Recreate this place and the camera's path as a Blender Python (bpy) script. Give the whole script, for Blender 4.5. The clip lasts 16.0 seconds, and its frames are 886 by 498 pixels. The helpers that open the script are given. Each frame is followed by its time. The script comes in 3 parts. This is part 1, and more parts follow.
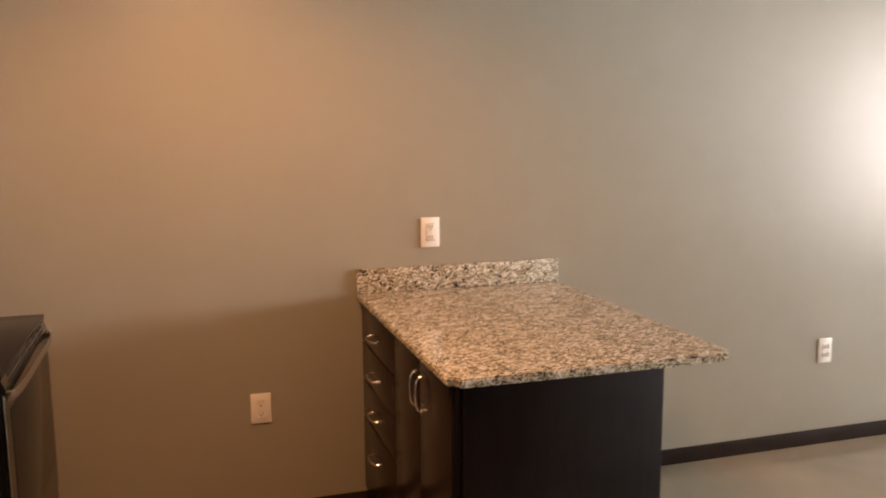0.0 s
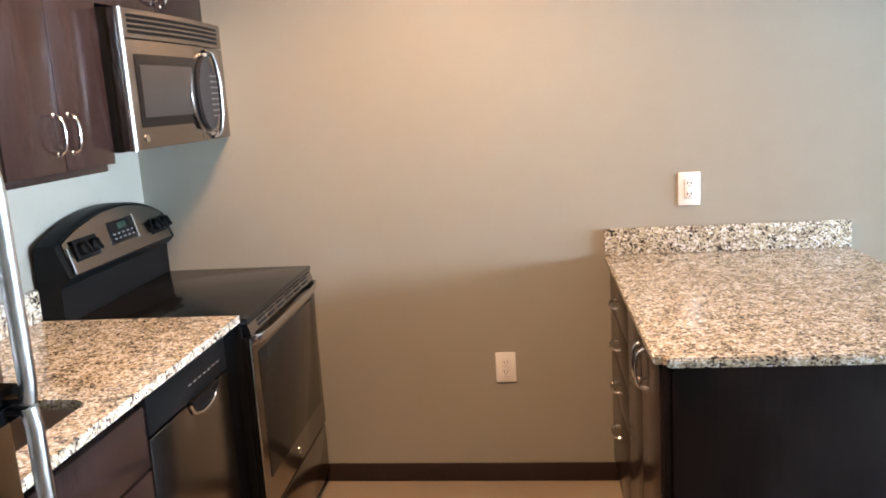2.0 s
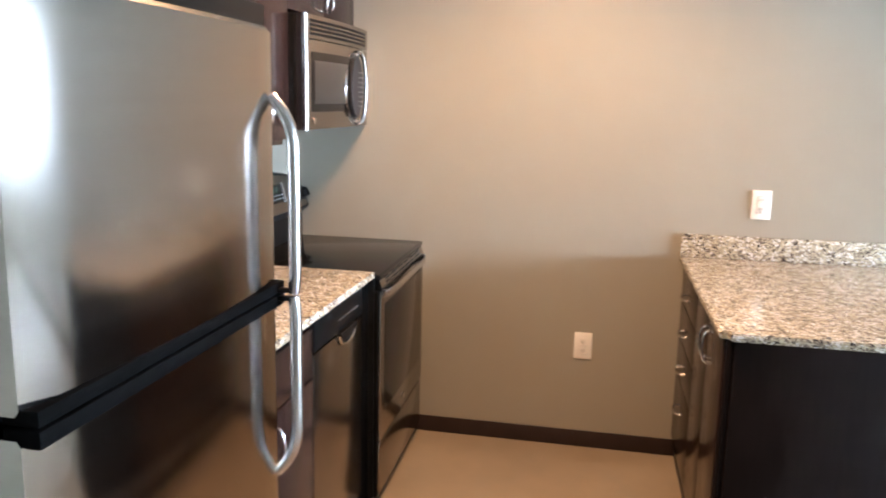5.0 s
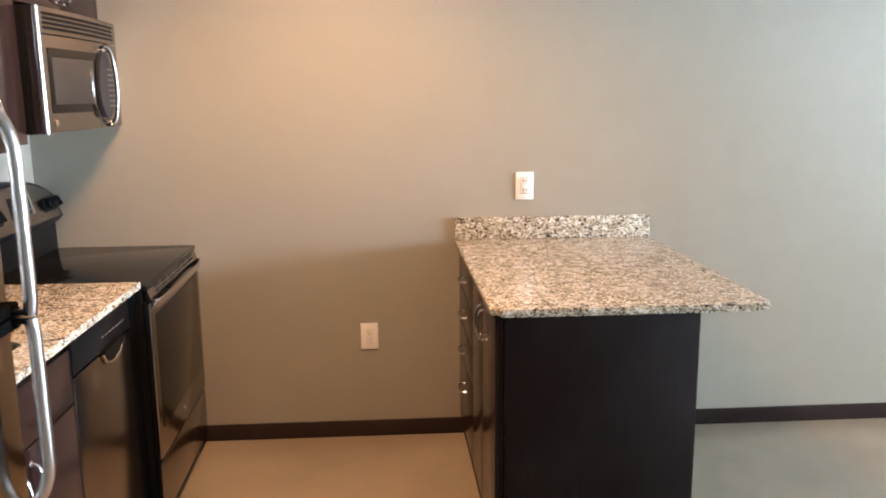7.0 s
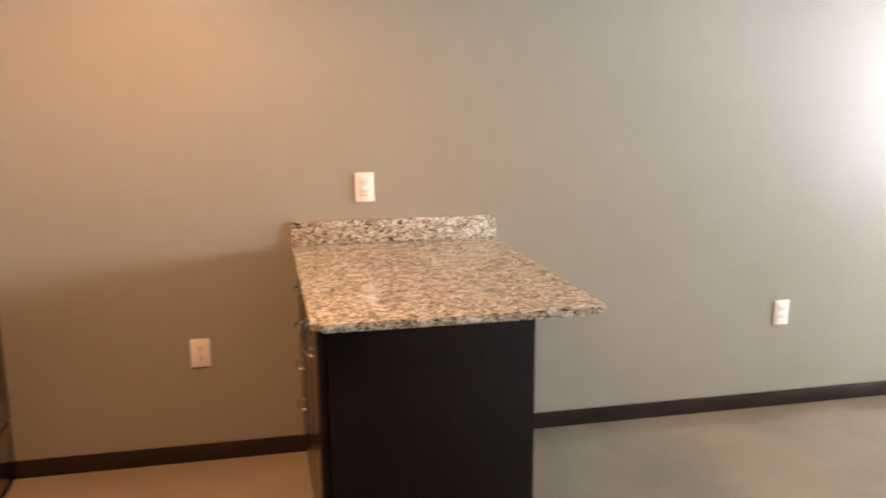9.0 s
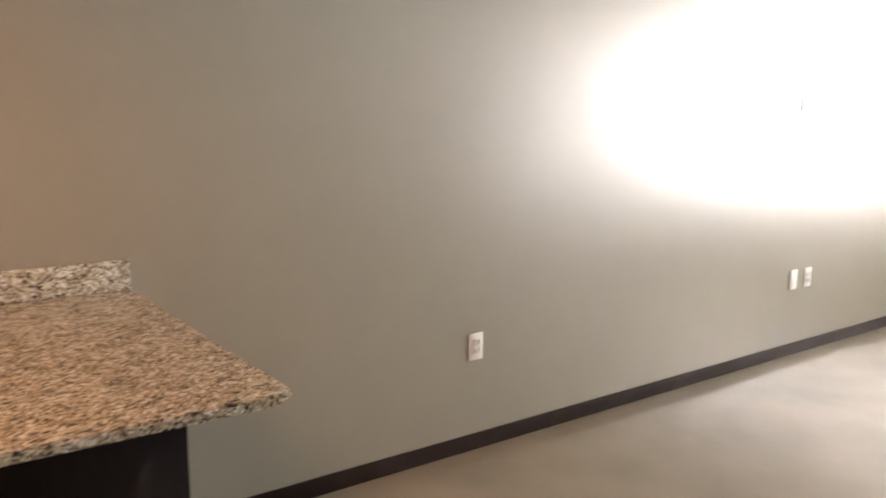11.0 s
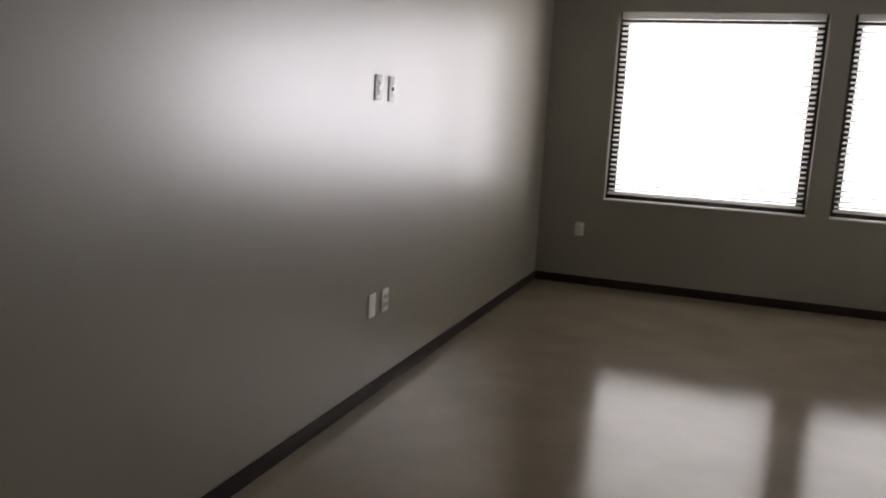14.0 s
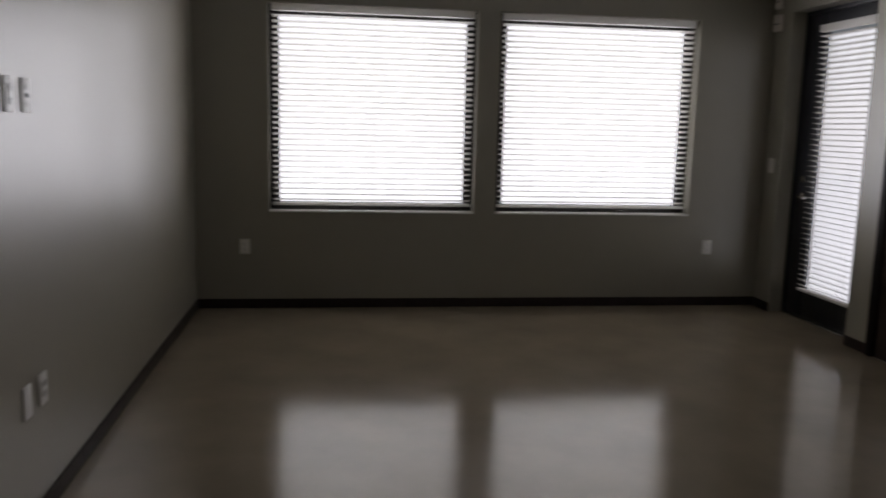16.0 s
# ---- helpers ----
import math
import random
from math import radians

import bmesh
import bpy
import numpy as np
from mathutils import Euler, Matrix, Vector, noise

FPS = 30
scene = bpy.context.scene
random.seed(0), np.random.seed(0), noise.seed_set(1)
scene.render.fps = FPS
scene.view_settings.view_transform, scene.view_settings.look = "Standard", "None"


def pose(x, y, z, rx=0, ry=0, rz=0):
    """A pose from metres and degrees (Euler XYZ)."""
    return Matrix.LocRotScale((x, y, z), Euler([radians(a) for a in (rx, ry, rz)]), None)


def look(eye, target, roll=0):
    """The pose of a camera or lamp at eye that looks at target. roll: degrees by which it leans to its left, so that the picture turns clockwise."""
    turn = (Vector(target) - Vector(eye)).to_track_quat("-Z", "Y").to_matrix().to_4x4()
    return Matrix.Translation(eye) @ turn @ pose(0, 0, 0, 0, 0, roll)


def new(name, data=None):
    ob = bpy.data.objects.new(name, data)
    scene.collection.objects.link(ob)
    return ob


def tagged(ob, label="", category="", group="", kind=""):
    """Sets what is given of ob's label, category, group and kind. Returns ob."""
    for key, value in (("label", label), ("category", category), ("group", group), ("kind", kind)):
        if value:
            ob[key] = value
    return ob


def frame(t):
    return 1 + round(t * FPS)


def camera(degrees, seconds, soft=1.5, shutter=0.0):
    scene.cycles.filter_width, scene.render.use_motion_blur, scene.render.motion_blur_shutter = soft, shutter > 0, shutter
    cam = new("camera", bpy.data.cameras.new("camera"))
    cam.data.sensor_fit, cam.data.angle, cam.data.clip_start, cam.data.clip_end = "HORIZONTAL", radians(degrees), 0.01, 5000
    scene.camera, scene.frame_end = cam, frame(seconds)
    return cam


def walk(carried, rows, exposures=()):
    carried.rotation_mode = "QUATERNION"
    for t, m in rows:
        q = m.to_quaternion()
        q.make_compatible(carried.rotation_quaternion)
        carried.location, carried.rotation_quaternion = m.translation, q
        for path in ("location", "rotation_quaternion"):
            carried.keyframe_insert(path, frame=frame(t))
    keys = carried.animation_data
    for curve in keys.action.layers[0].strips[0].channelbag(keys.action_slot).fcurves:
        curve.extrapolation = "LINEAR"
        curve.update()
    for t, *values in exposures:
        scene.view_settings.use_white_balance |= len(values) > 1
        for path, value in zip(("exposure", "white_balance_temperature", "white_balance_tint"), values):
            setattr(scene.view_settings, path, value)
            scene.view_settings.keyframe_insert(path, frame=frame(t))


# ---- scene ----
cam = camera(57.7, 16.0, soft=1.8, shutter=0.5)
PATH = [
    (0, (-0.577, -3.139, 1.567), (-0.008, -1.244, 1.273), -0.4),
    (0.5, (-0.496, -3.033, 1.544), (-0.125, -1.099, 1.199), -0.5),
    (1, (-0.356, -2.99, 1.547), (-0.386, -1.026, 1.17), -0.2),
    (1.5, (-0.25, -3.012, 1.544), (-0.459, -1.061, 1.161), -1.2),
    (2, (-0.223, -3.023, 1.546), (-0.474, -1.074, 1.17), -3.6),
    (2.5, (-0.209, -3.032, 1.548), (-0.425, -1.078, 1.177), -4.0),
    (3, (-0.294, -3.077, 1.551), (-0.763, -1.158, 1.24), -3.1),
    (3.2, (-0.304, -3.142, 1.548), (-0.914, -1.263, 1.235), -0.3),
    (5.3, (-0.325, -3.559, 1.56), (-0.612, -1.614, 1.191), 1.5),
    (5.5, (-0.324, -3.549, 1.557), (-0.523, -1.592, 1.194), 1.4),
    (6, (-0.298, -3.535, 1.559), (-0.342, -1.569, 1.198), 0.6),
    (6.5, (-0.282, -3.529, 1.557), (-0.237, -1.564, 1.187), -0.2),
    (7, (-0.261, -3.524, 1.558), (-0.146, -1.564, 1.178), -0.6),
    (7.5, (-0.259, -3.512, 1.559), (-0.077, -1.559, 1.169), -1.1),
    (8, (-0.232, -3.472, 1.549), (-0.013, -1.525, 1.147), -1.2),
    (8.5, (-0.159, -3.413, 1.553), (0.124, -1.474, 1.155), -0.9),
    (9, (-0.067, -3.351, 1.546), (0.341, -1.431, 1.16), -0.4),
    (9.5, (-0.013, -3.247, 1.533), (0.629, -1.394, 1.144), 0.2),
    (9.7, (-0.006, -3.19, 1.537), (0.73, -1.371, 1.152), 0.2),
    (11.8, (0.419, -2.431, 1.474), (1.826, -1.048, 1.147), 1.1),
    (12, (0.478, -2.39, 1.492), (1.958, -1.085, 1.162), 1.3),
    (12.5, (0.635, -2.236, 1.455), (2.257, -1.112, 1.129), 1.6),
    (13, (0.841, -2.114, 1.509), (2.513, -1.064, 1.186), 1.9),
    (13.5, (0.991, -1.889, 1.507), (2.744, -0.984, 1.179), 1.4),
    (14, (1.199, -1.662, 1.464), (3.056, -0.999, 1.134), 3.1),
    (14.5, (1.439, -1.505, 1.489), (3.33, -0.926, 1.192), 2.3),
    (15, (1.626, -1.373, 1.493), (3.584, -1.076, 1.211), 2.6),
    (15.5, (1.768, -1.196, 1.516), (3.746, -1.182, 1.223), 2.0),
    (16, (1.888, -1.089, 1.505), (3.846, -1.358, 1.201), 1.4),
]
walk(cam, [(t, look(eye, target, roll)) for t, eye, target, roll in PATH],
     [(0, 0.6, 8500, 27), (0.5, 0.82, 6900, 19), (1.0, 1.03, 5950, 11), (1.5, 1.3, 5800, 11), (2.0, 1.52, 5760, 11), (3.2, 1.45, 5720, 11), (5.5, 1.62, 5850, 12), (6.5, 1.47, 5950, 12), (7.2, 1.4, 6350, 16), (8.5, 1.22, 6850, 20), (9.0, 1.05, 7500, 24), (9.7, 0.88, 7900, 26), (11.8, -0.33, 8250, 26), (12.5, -1.05, 8100, 27), (13.0, -1.45, 7850, 27), (14.0, -2.12, 7700, 27), (16.0, -2.9, 7500, 26)])

# ---- light ----
world = bpy.data.worlds.new("sky")
scene.world = world
world.use_nodes = True
_wn = world.node_tree.nodes
_sky = _wn.new("ShaderNodeTexSky")
_sky.sky_type = "NISHITA"
_sky.sun_disc = False
_sky.sun_elevation, _sky.sun_rotation = radians(48), radians(200)
_wn["Background"].inputs["Strength"].default_value = 0.12
world.node_tree.links.new(_sky.outputs[0], _wn["Background"].inputs["Color"])

XW, YS, XK, H = 8.425, -4.765, -1.80, 2.75     # window wall, door wall, kitchen wall, ceiling
WIN = [(-2.235, -0.575, 0.785, 2.418), (-4.105, -2.415, 0.785, 2.418)]
DOOR = (7.12, 8.17, 0.0, 2.48)


def area_lamp(name, m, sx, sy, watts, colour, spread=145):
    d = bpy.data.lights.new(name, "AREA")
    d.shape, d.size, d.size_y, d.energy, d.color = "RECTANGLE", sx, sy, watts, colour
    d.spread = radians(spread)
    ob = new(name, d)
    ob.matrix_world = m
    return ob


SKYCOL = (0.74, 0.88, 1.0)
for y0, y1, z0, z1 in WIN:
    area_lamp("window_daylight", look((XW + 0.2, (y0 + y1) / 2, (z0 + z1) / 2), (0, (y0 + y1) / 2, (z0 + z1) / 2)),
              y1 - y0, z1 - z0, 410, SKYCOL, 138)
area_lamp("door_daylight", look((7.645, YS - 0.26, 1.25), (7.645, 0, 1.25)), 0.8, 2.1, 55, SKYCOL, 135)
_d = bpy.data.lights.new("kitchen_lamp", "SPOT")
_d.energy, _d.color, _d.shadow_soft_size, _d.spot_size, _d.spot_blend = 134, (1.0, 0.54, 0.25), 0.26, radians(150), 0.6
_lamp = new("kitchen_lamp", _d)
_lamp.matrix_world = look((-0.55, -1.25, H - 0.05), (-0.55, -1.1, 0))


# ---- materials ----
def mat(name, colour, rough=0.5, metal=0.0, spec=0.5, noise_scale=0.0, vary=0.1, bump=0.0, bump_scale=60.0, coat=0.0, stretch=(1, 1, 1), rough_vary=0.0):
    m = bpy.data.materials.new(name)
    m.use_nodes = True
    nt = m.node_tree
    b = nt.nodes["Principled BSDF"]
    b.inputs["Base Color"].default_value = (*colour, 1)
    b.inputs["Roughness"].default_value = rough
    b.inputs["Metallic"].default_value = metal
    b.inputs["Specular IOR Level"].default_value = spec
    b.inputs["Coat Weight"].default_value = coat
    b.inputs["Coat Roughness"].default_value = 0.08
    if noise_scale or bump:
        tc = nt.nodes.new("ShaderNodeTexCoord")
        mp = nt.nodes.new("ShaderNodeMapping")
        mp.inputs["Scale"].default_value = stretch
        nt.links.new(tc.outputs["Object"], mp.inputs[0])
    if noise_scale:
        n = nt.nodes.new("ShaderNodeTexNoise")
        n.inputs["Scale"].default_value, n.inputs["Detail"].default_value = noise_scale, 6
        nt.links.new(mp.outputs[0], n.inputs["Vector"])
        r = nt.nodes.new("ShaderNodeMapRange")
        r.inputs[1].default_value, r.inputs[2].default_value = 0.3, 0.7
        r.inputs[3].default_value, r.inputs[4].default_value = 1 - vary, 1 + vary
        nt.links.new(n.outputs[0], r.inputs[0])
        v = nt.nodes.new("ShaderNodeVectorMath")
        v.operation = "SCALE"
        v.inputs[0].default_value = colour
        nt.links.new(r.outputs[0], v.inputs["Scale"])
        nt.links.new(v.outputs[0], b.inputs["Base Color"])
        if rough_vary:
            q = nt.nodes.new("ShaderNodeMapRange")
            q.inputs[1].default_value, q.inputs[2].default_value = 0.3, 0.7
            q.inputs[3].default_value, q.inputs[4].default_value = rough - rough_vary, rough + rough_vary
            nt.links.new(n.outputs[0], q.inputs[0])
            nt.links.new(q.outputs[0], b.inputs["Roughness"])
    if bump:
        n2 = nt.nodes.new("ShaderNodeTexNoise")
        n2.inputs["Scale"].default_value, n2.inputs["Detail"].default_value = bump_scale, 4
        nt.links.new(mp.outputs[0], n2.inputs["Vector"])
        bp = nt.nodes.new("ShaderNodeBump")
        bp.inputs["Strength"].default_value, bp.inputs["Distance"].default_value = bump, 0.002
        nt.links.new(n2.outputs[0], bp.inputs["Height"])
        nt.links.new(bp.outputs[0], b.inputs["Normal"])
    return m


def granite():
    m = bpy.data.materials.new("granite")
    m.use_nodes = True
    nt = m.node_tree
    b = nt.nodes["Principled BSDF"]
    tc = nt.nodes.new("ShaderNodeTexCoord")
    warp = nt.nodes.new("ShaderNodeTexNoise")
    warp.inputs["Scale"].default_value = 90
    nt.links.new(tc.outputs["Object"], warp.inputs["Vector"])
    add = nt.nodes.new("ShaderNodeVectorMath")
    add.operation = "MULTIPLY_ADD"
    add.inputs[1].default_value = (0.012, 0.012, 0.012)
    nt.links.new(warp.outputs["Color"], add.inputs[0])
    nt.links.new(tc.outputs["Object"], add.inputs[2])
    vo = nt.nodes.new("ShaderNodeTexVoronoi")
    vo.inputs["Scale"].default_value = 175
    nt.links.new(add.outputs[0], vo.inputs["Vector"])
    sep = nt.nodes.new("ShaderNodeSeparateColor")
    nt.links.new(vo.outputs["Color"], sep.inputs[0])
    big = nt.nodes.new("ShaderNodeTexNoise")
    big.inputs["Scale"].default_value = 26
    nt.links.new(tc.outputs["Object"], big.inputs["Vector"])
    ma = nt.nodes.new("ShaderNodeMath")
    ma.operation = "MULTIPLY_ADD"
    ma.inputs[1].default_value = 0.9
    ma.inputs[2].default_value = -0.45
    nt.links.new(big.outputs[0], ma.inputs[0])
    su = nt.nodes.new("ShaderNodeMath")
    nt.links.new(sep.outputs[0], su.inputs[0])
    nt.links.new(ma.outputs[0], su.inputs[1])
    ra = nt.nodes.new("ShaderNodeValToRGB")
    e = ra.color_ramp.elements
    ra.color_ramp.interpolation = "CONSTANT"
    e[0].position, e[0].color = 0.0, (0.035, 0.03, 0.027, 1)
    e[1].position, e[1].color = 0.11, (0.15, 0.12, 0.10, 1)
    for p, c in ((0.21, (0.24, 0.205, 0.155)), (0.36, (0.395, 0.347, 0.247)), (0.60, (0.51, 0.465, 0.350)), (0.84, (0.72, 0.705, 0.670))):
        k = e.new(p)
        k.color = (*c, 1)
    nt.links.new(su.outputs[0], ra.inputs[0])
    nt.links.new(ra.outputs[0], b.inputs["Base Color"])
    b.inputs["Roughness"].default_value = 0.12
    b.inputs["Coat Weight"].default_value = 0.3
    b.inputs["Coat Roughness"].default_value = 0.04
    return m


def glass(name, tint=(1, 1, 1), rough=0.0):
    m = bpy.data.materials.new(name)
    m.use_nodes = True
    b = m.node_tree.nodes["Principled BSDF"]
    b.inputs["Base Color"].default_value = (*tint, 1)
    b.inputs["Transmission Weight"].default_value = 1
    b.inputs["Roughness"].default_value = rough
    b.inputs["IOR"].default_value = 1.45
    return m


WALL = mat("wall_paint", (0.298, 0.276, 0.224), 0.30, spec=0.72, noise_scale=3.0, vary=0.02, bump=0.12, bump_scale=180, rough_vary=0.01)
WALL.node_tree.nodes["Principled BSDF"].inputs["Coat Weight"].default_value = 0.35
WALL.node_tree.nodes["Principled BSDF"].inputs["Coat Roughness"].default_value = 0.32
# ceiling is out of view; its colour is lowered to weaken bounced daylight
CEIL = mat("dimmed_ceiling", (0.30, 0.295, 0.28), 0.8, noise_scale=5, vary=0.03, bump=0.2, bump_scale=120)
FLOOR = mat("sealed_concrete", (0.300, 0.245, 0.178), 0.125, spec=0.92, noise_scale=2.2, vary=0.11, bump=0.02, bump_scale=6, rough_vary=0.03)
BASE = mat("dark_vinyl_base", (0.030, 0.019, 0.016), 0.5, spec=0.2, noise_scale=8, vary=0.15)
ESPRESSO = mat("espresso_wood", (0.021, 0.0122, 0.0105), 0.20, spec=0.2, noise_scale=6, vary=0.14, stretch=(9, 9, 1), bump=0.05, bump_scale=90, coat=0.03)
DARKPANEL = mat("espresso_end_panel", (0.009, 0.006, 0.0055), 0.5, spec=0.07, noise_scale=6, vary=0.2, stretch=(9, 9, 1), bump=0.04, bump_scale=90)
STEEL = mat("brushed_steel", (0.29, 0.272, 0.252), 0.20, 1.0, noise_scale=5, vary=0.03, stretch=(0.4, 0.4, 12), rough_vary=0.02)
FRIDGE = mat("smooth_steel", (0.38, 0.355, 0.33), 0.135, 1.0, noise_scale=4, vary=0.03, stretch=(0.4, 0.4, 10), rough_vary=0.02)
CHROME = mat("satin_nickel", (0.72, 0.70, 0.67), 0.17, 1.0)
BARSTEEL = mat("polished_bar_steel", (0.62, 0.61, 0.60), 0.22, 1.0)
BLACK = mat("black_enamel", (0.006, 0.006, 0.006), 0.34, spec=0.055, noise_scale=12, vary=0.1)
BLACKGLASS = mat("black_ceramic_glass", (0.007, 0.007, 0.007), 0.11, spec=0.14, noise_scale=9, vary=0.1)
SMOKE = mat("smoked_oven_glass", (0.022, 0.020, 0.018), 0.14, spec=0.2, noise_scale=5, vary=0.1)
GREYGLASS = mat("microwave_screen", (0.030, 0.027, 0.023), 0.28, spec=0.14, noise_scale=400, vary=0.1)
RUBBER = mat("black_gasket", (0.004, 0.004, 0.004), 0.8, spec=0.0)
PLATE = mat("white_plastic", (0.82, 0.80, 0.76), 0.3)
SLOT = mat("slot_dark", (0.015, 0.015, 0.015), 0.7, spec=0.1)
PRINT = mat("grey_print", (0.16, 0.16, 0.16), 0.5)
KEYPAD = mat("keypad_plastic", (0.026, 0.024, 0.023), 0.42, spec=0.12, noise_scale=40, vary=0.08)
GREENLED = mat("display_glass", (0.02, 0.05, 0.035), 0.1)
GRANITE = granite()
WHITETRIM = mat("white_vinyl", (0.78, 0.77, 0.74), 0.4, noise_scale=6, vary=0.03)
SLATMAT = mat("white_blind_slat", (0.80, 0.79, 0.76), 0.45, noise_scale=10, vary=0.03)
BRONZE = mat("dark_bronze_frame", (0.020, 0.018, 0.017), 0.45, spec=0.3, noise_scale=10, vary=0.1)
NAVY = mat("dark_door_paint", (0.016, 0.017, 0.022), 0.4, noise_scale=8, vary=0.15)
_nt = SLATMAT.node_tree
_tr = _nt.nodes.new("ShaderNodeBsdfTranslucent")
_tr.inputs["Color"].default_value = (0.86, 0.84, 0.80, 1)
_mx = _nt.nodes.new("ShaderNodeMixShader")
_mx.inputs[0].default_value = 0.35
_nt.links.new(_nt.nodes["Principled BSDF"].outputs[0], _mx.inputs[1])
_nt.links.new(_tr.outputs[0], _mx.inputs[2])
_nt.links.new(_mx.outputs[0], _nt.nodes["Material Output"].inputs["Surface"])
PANE = glass("window_glass")
SINK = mat("sink_steel", (0.42, 0.40, 0.38), 0.28, 1.0, noise_scale=30, vary=0.08)
GROUND = mat("ground_outside", (0.20, 0.20, 0.15), 0.9, noise_scale=0.4, vary=0.3)

# ---- mesh helpers ----
ORIGIN = {}


def thing(name, loc, label, category, group="", kind=""):
    ob = new(name)
    ob.location = loc
    ob.empty_display_size = 0.1
    ORIGIN[ob.name] = Vector(loc)
    return tagged(ob, label, category, group, kind)


def finish(bm, name, material, smooth=True):
    bmesh.ops.recalc_face_normals(bm, faces=bm.faces)
    me = bpy.data.meshes.new(name)
    bm.to_mesh(me)
    bm.free()
    me.materials.append(material)
    if smooth:
        me.shade_smooth()
        me.set_sharp_from_angle(angle=radians(35))
    return me


def part(name, bm, material, parent, label=""):
    """One mesh object under a thing or part; the bmesh is in world metres."""
    o = ORIGIN[parent.name]
    bmesh.ops.translate(bm, verts=bm.verts, vec=-o)
    ob = new(name, finish(bm, name, material))
    ob.parent = parent
    ORIGIN[ob.name] = o
    return tagged(ob, label)


def solid(name, bm, material, label="", category="", kind="structure", group=""):
    return tagged(new(name, finish(bm, name, material)), label, category, group, kind)


def box(x0, x1, y0, y1, z0, z1, bev=0.0, bm=None, seg=2):
    t = bmesh.new()
    r = bmesh.ops.create_cube(t, size=1)
    bmesh.ops.transform(t, verts=t.verts, matrix=Matrix.Translation(((x0 + x1) / 2, (y0 + y1) / 2, (z0 + z1) / 2)) @ Matrix.Diagonal((abs(x1 - x0), abs(y1 - y0), abs(z1 - z0), 1)))
    if bev:
        bmesh.ops.bevel(t, geom=t.edges, offset=bev, segments=seg, affect="EDGES", profile=0.5)
    if bm is None:
        return t
    me = bpy.data.meshes.new("tmp")
    t.to_mesh(me)
    t.free()
    bm.from_mesh(me)
    bpy.data.meshes.remove(me)
    return bm


def tube(pts, r, n=10, bm=None):
    bm = bm or bmesh.new()
    pts = [Vector(p) for p in pts]
    rings = []
    side = None
    for i, p in enumerate(pts):
        d = (pts[min(i + 1, len(pts) - 1)] - pts[max(i - 1, 0)]).normalized()
        if side is None:
            side = d.orthogonal().normalized()
        side = (side - d * side.dot(d)).normalized()
        up = d.cross(side)
        rings.append([bm.verts.new(p + r * (math.cos(2 * math.pi * k / n) * side + math.sin(2 * math.pi * k / n) * up)) for k in range(n)])
    for a, b in zip(rings, rings[1:]):
        for k in range(n):
            bm.faces.new((a[k], a[(k + 1) % n], b[(k + 1) % n], b[k]))
    bm.faces.new(rings[0][::-1])
    bm.faces.new(rings[-1])
    return bm


def cyl(centre, axis, r, h, n=24, bev=0.0, bm=None):
    """A disc or post that starts at centre and runs h along axis."""
    a = Vector(axis).normalized()
    c = Vector(centre)
    side = a.orthogonal().normalized()
    up = a.cross(side)
    bm = bm or bmesh.new()
    rows = [(r, 0), (r, h - bev), (r - bev, h)] if bev else [(r, 0), (r, h)]
    rings = [[bm.verts.new(c + a * z + q * (math.cos(2 * math.pi * k / n) * side + math.sin(2 * math.pi * k / n) * up)) for k in range(n)] for q, z in rows]
    for p, q in zip(rings, rings[1:]):
        for k in range(n):
            bm.faces.new((p[k], p[(k + 1) % n], q[(k + 1) % n], q[k]))
    bm.faces.new(rings[0][::-1])
    bm.faces.new(rings[-1])
    return bm


def bow(a, b, out, rise, n=14, flat=0.0):
    """Points of a bow handle from a to b that bulges by rise along out."""
    a, b, out = Vector(a), Vector(b), Vector(out)
    return [a.lerp(b, (1 - math.cos(math.pi * i / n)) / 2) + out * rise * (math.sin(math.pi * i / n) ** (0.6 - flat)) for i in range(n + 1)]


# ---- the room ----
T = 0.25


def wall_with_holes(name, axis, at, lo, hi, thick, holes, label):
    """A wall from lo to hi along y (axis 'x') or x (axis 'y'), with holes (a0, a1, z0, z1)."""
    bm = bmesh.new()
    cuts = sorted(holes)
    spans, cur = [], lo
    for a0, a1, z0, z1 in cuts:
        spans.append((cur, a0, 0, H))
        if z0 > 0:
            spans.append((a0, a1, 0, z0))
        spans.append((a0, a1, z1, H))
        cur = a1
    spans.append((cur, hi, 0, H))
    for a0, a1, z0, z1 in spans:
        if axis == "x":
            box(at, at + thick, a0, a1, z0, z1, bm=bm)
        else:
            box(a0, a1, at, at + thick, z0, z1, bm=bm)
    bmesh.ops.remove_doubles(bm, verts=bm.verts, dist=0.0005)
    return solid(name, bm, WALL, label, "wall")


solid("floor", box(XK - T, XW + T, YS - T, T, -0.2, 0), FLOOR, "beige sealed concrete floor with a soft polish", "floor")
solid("ceiling", box(XK - T, XW + T, YS - T, T, H, H + 0.2), CEIL, "unseen ceiling, darkened to bounce less light", "ceiling")
solid("wall_north", box(XK - T, XW + T, 0, T, 0, H), WALL, "long greige eggshell painted wall", "wall")
solid("wall_west", box(XK - T, XK, YS - T, 0, 0, H), WALL, "greige painted kitchen wall behind the cabinets", "wall")
wall_with_holes("wall_east", "x", XW, YS - T, 0, T, WIN, "greige painted window wall with two openings")
wall_with_holes("wall_south", "y", YS - T, XK, XW, T, [DOOR], "greige painted wall with a recessed patio door")

BH, BT = 0.077, 0.009


def baseboard(x0, x1, y0, y1):
    return solid("baseboard", box(x0, x1, y0, y1, 0, BH, 0.003), BASE, "dark brown vinyl cove baseboard", "baseboard")


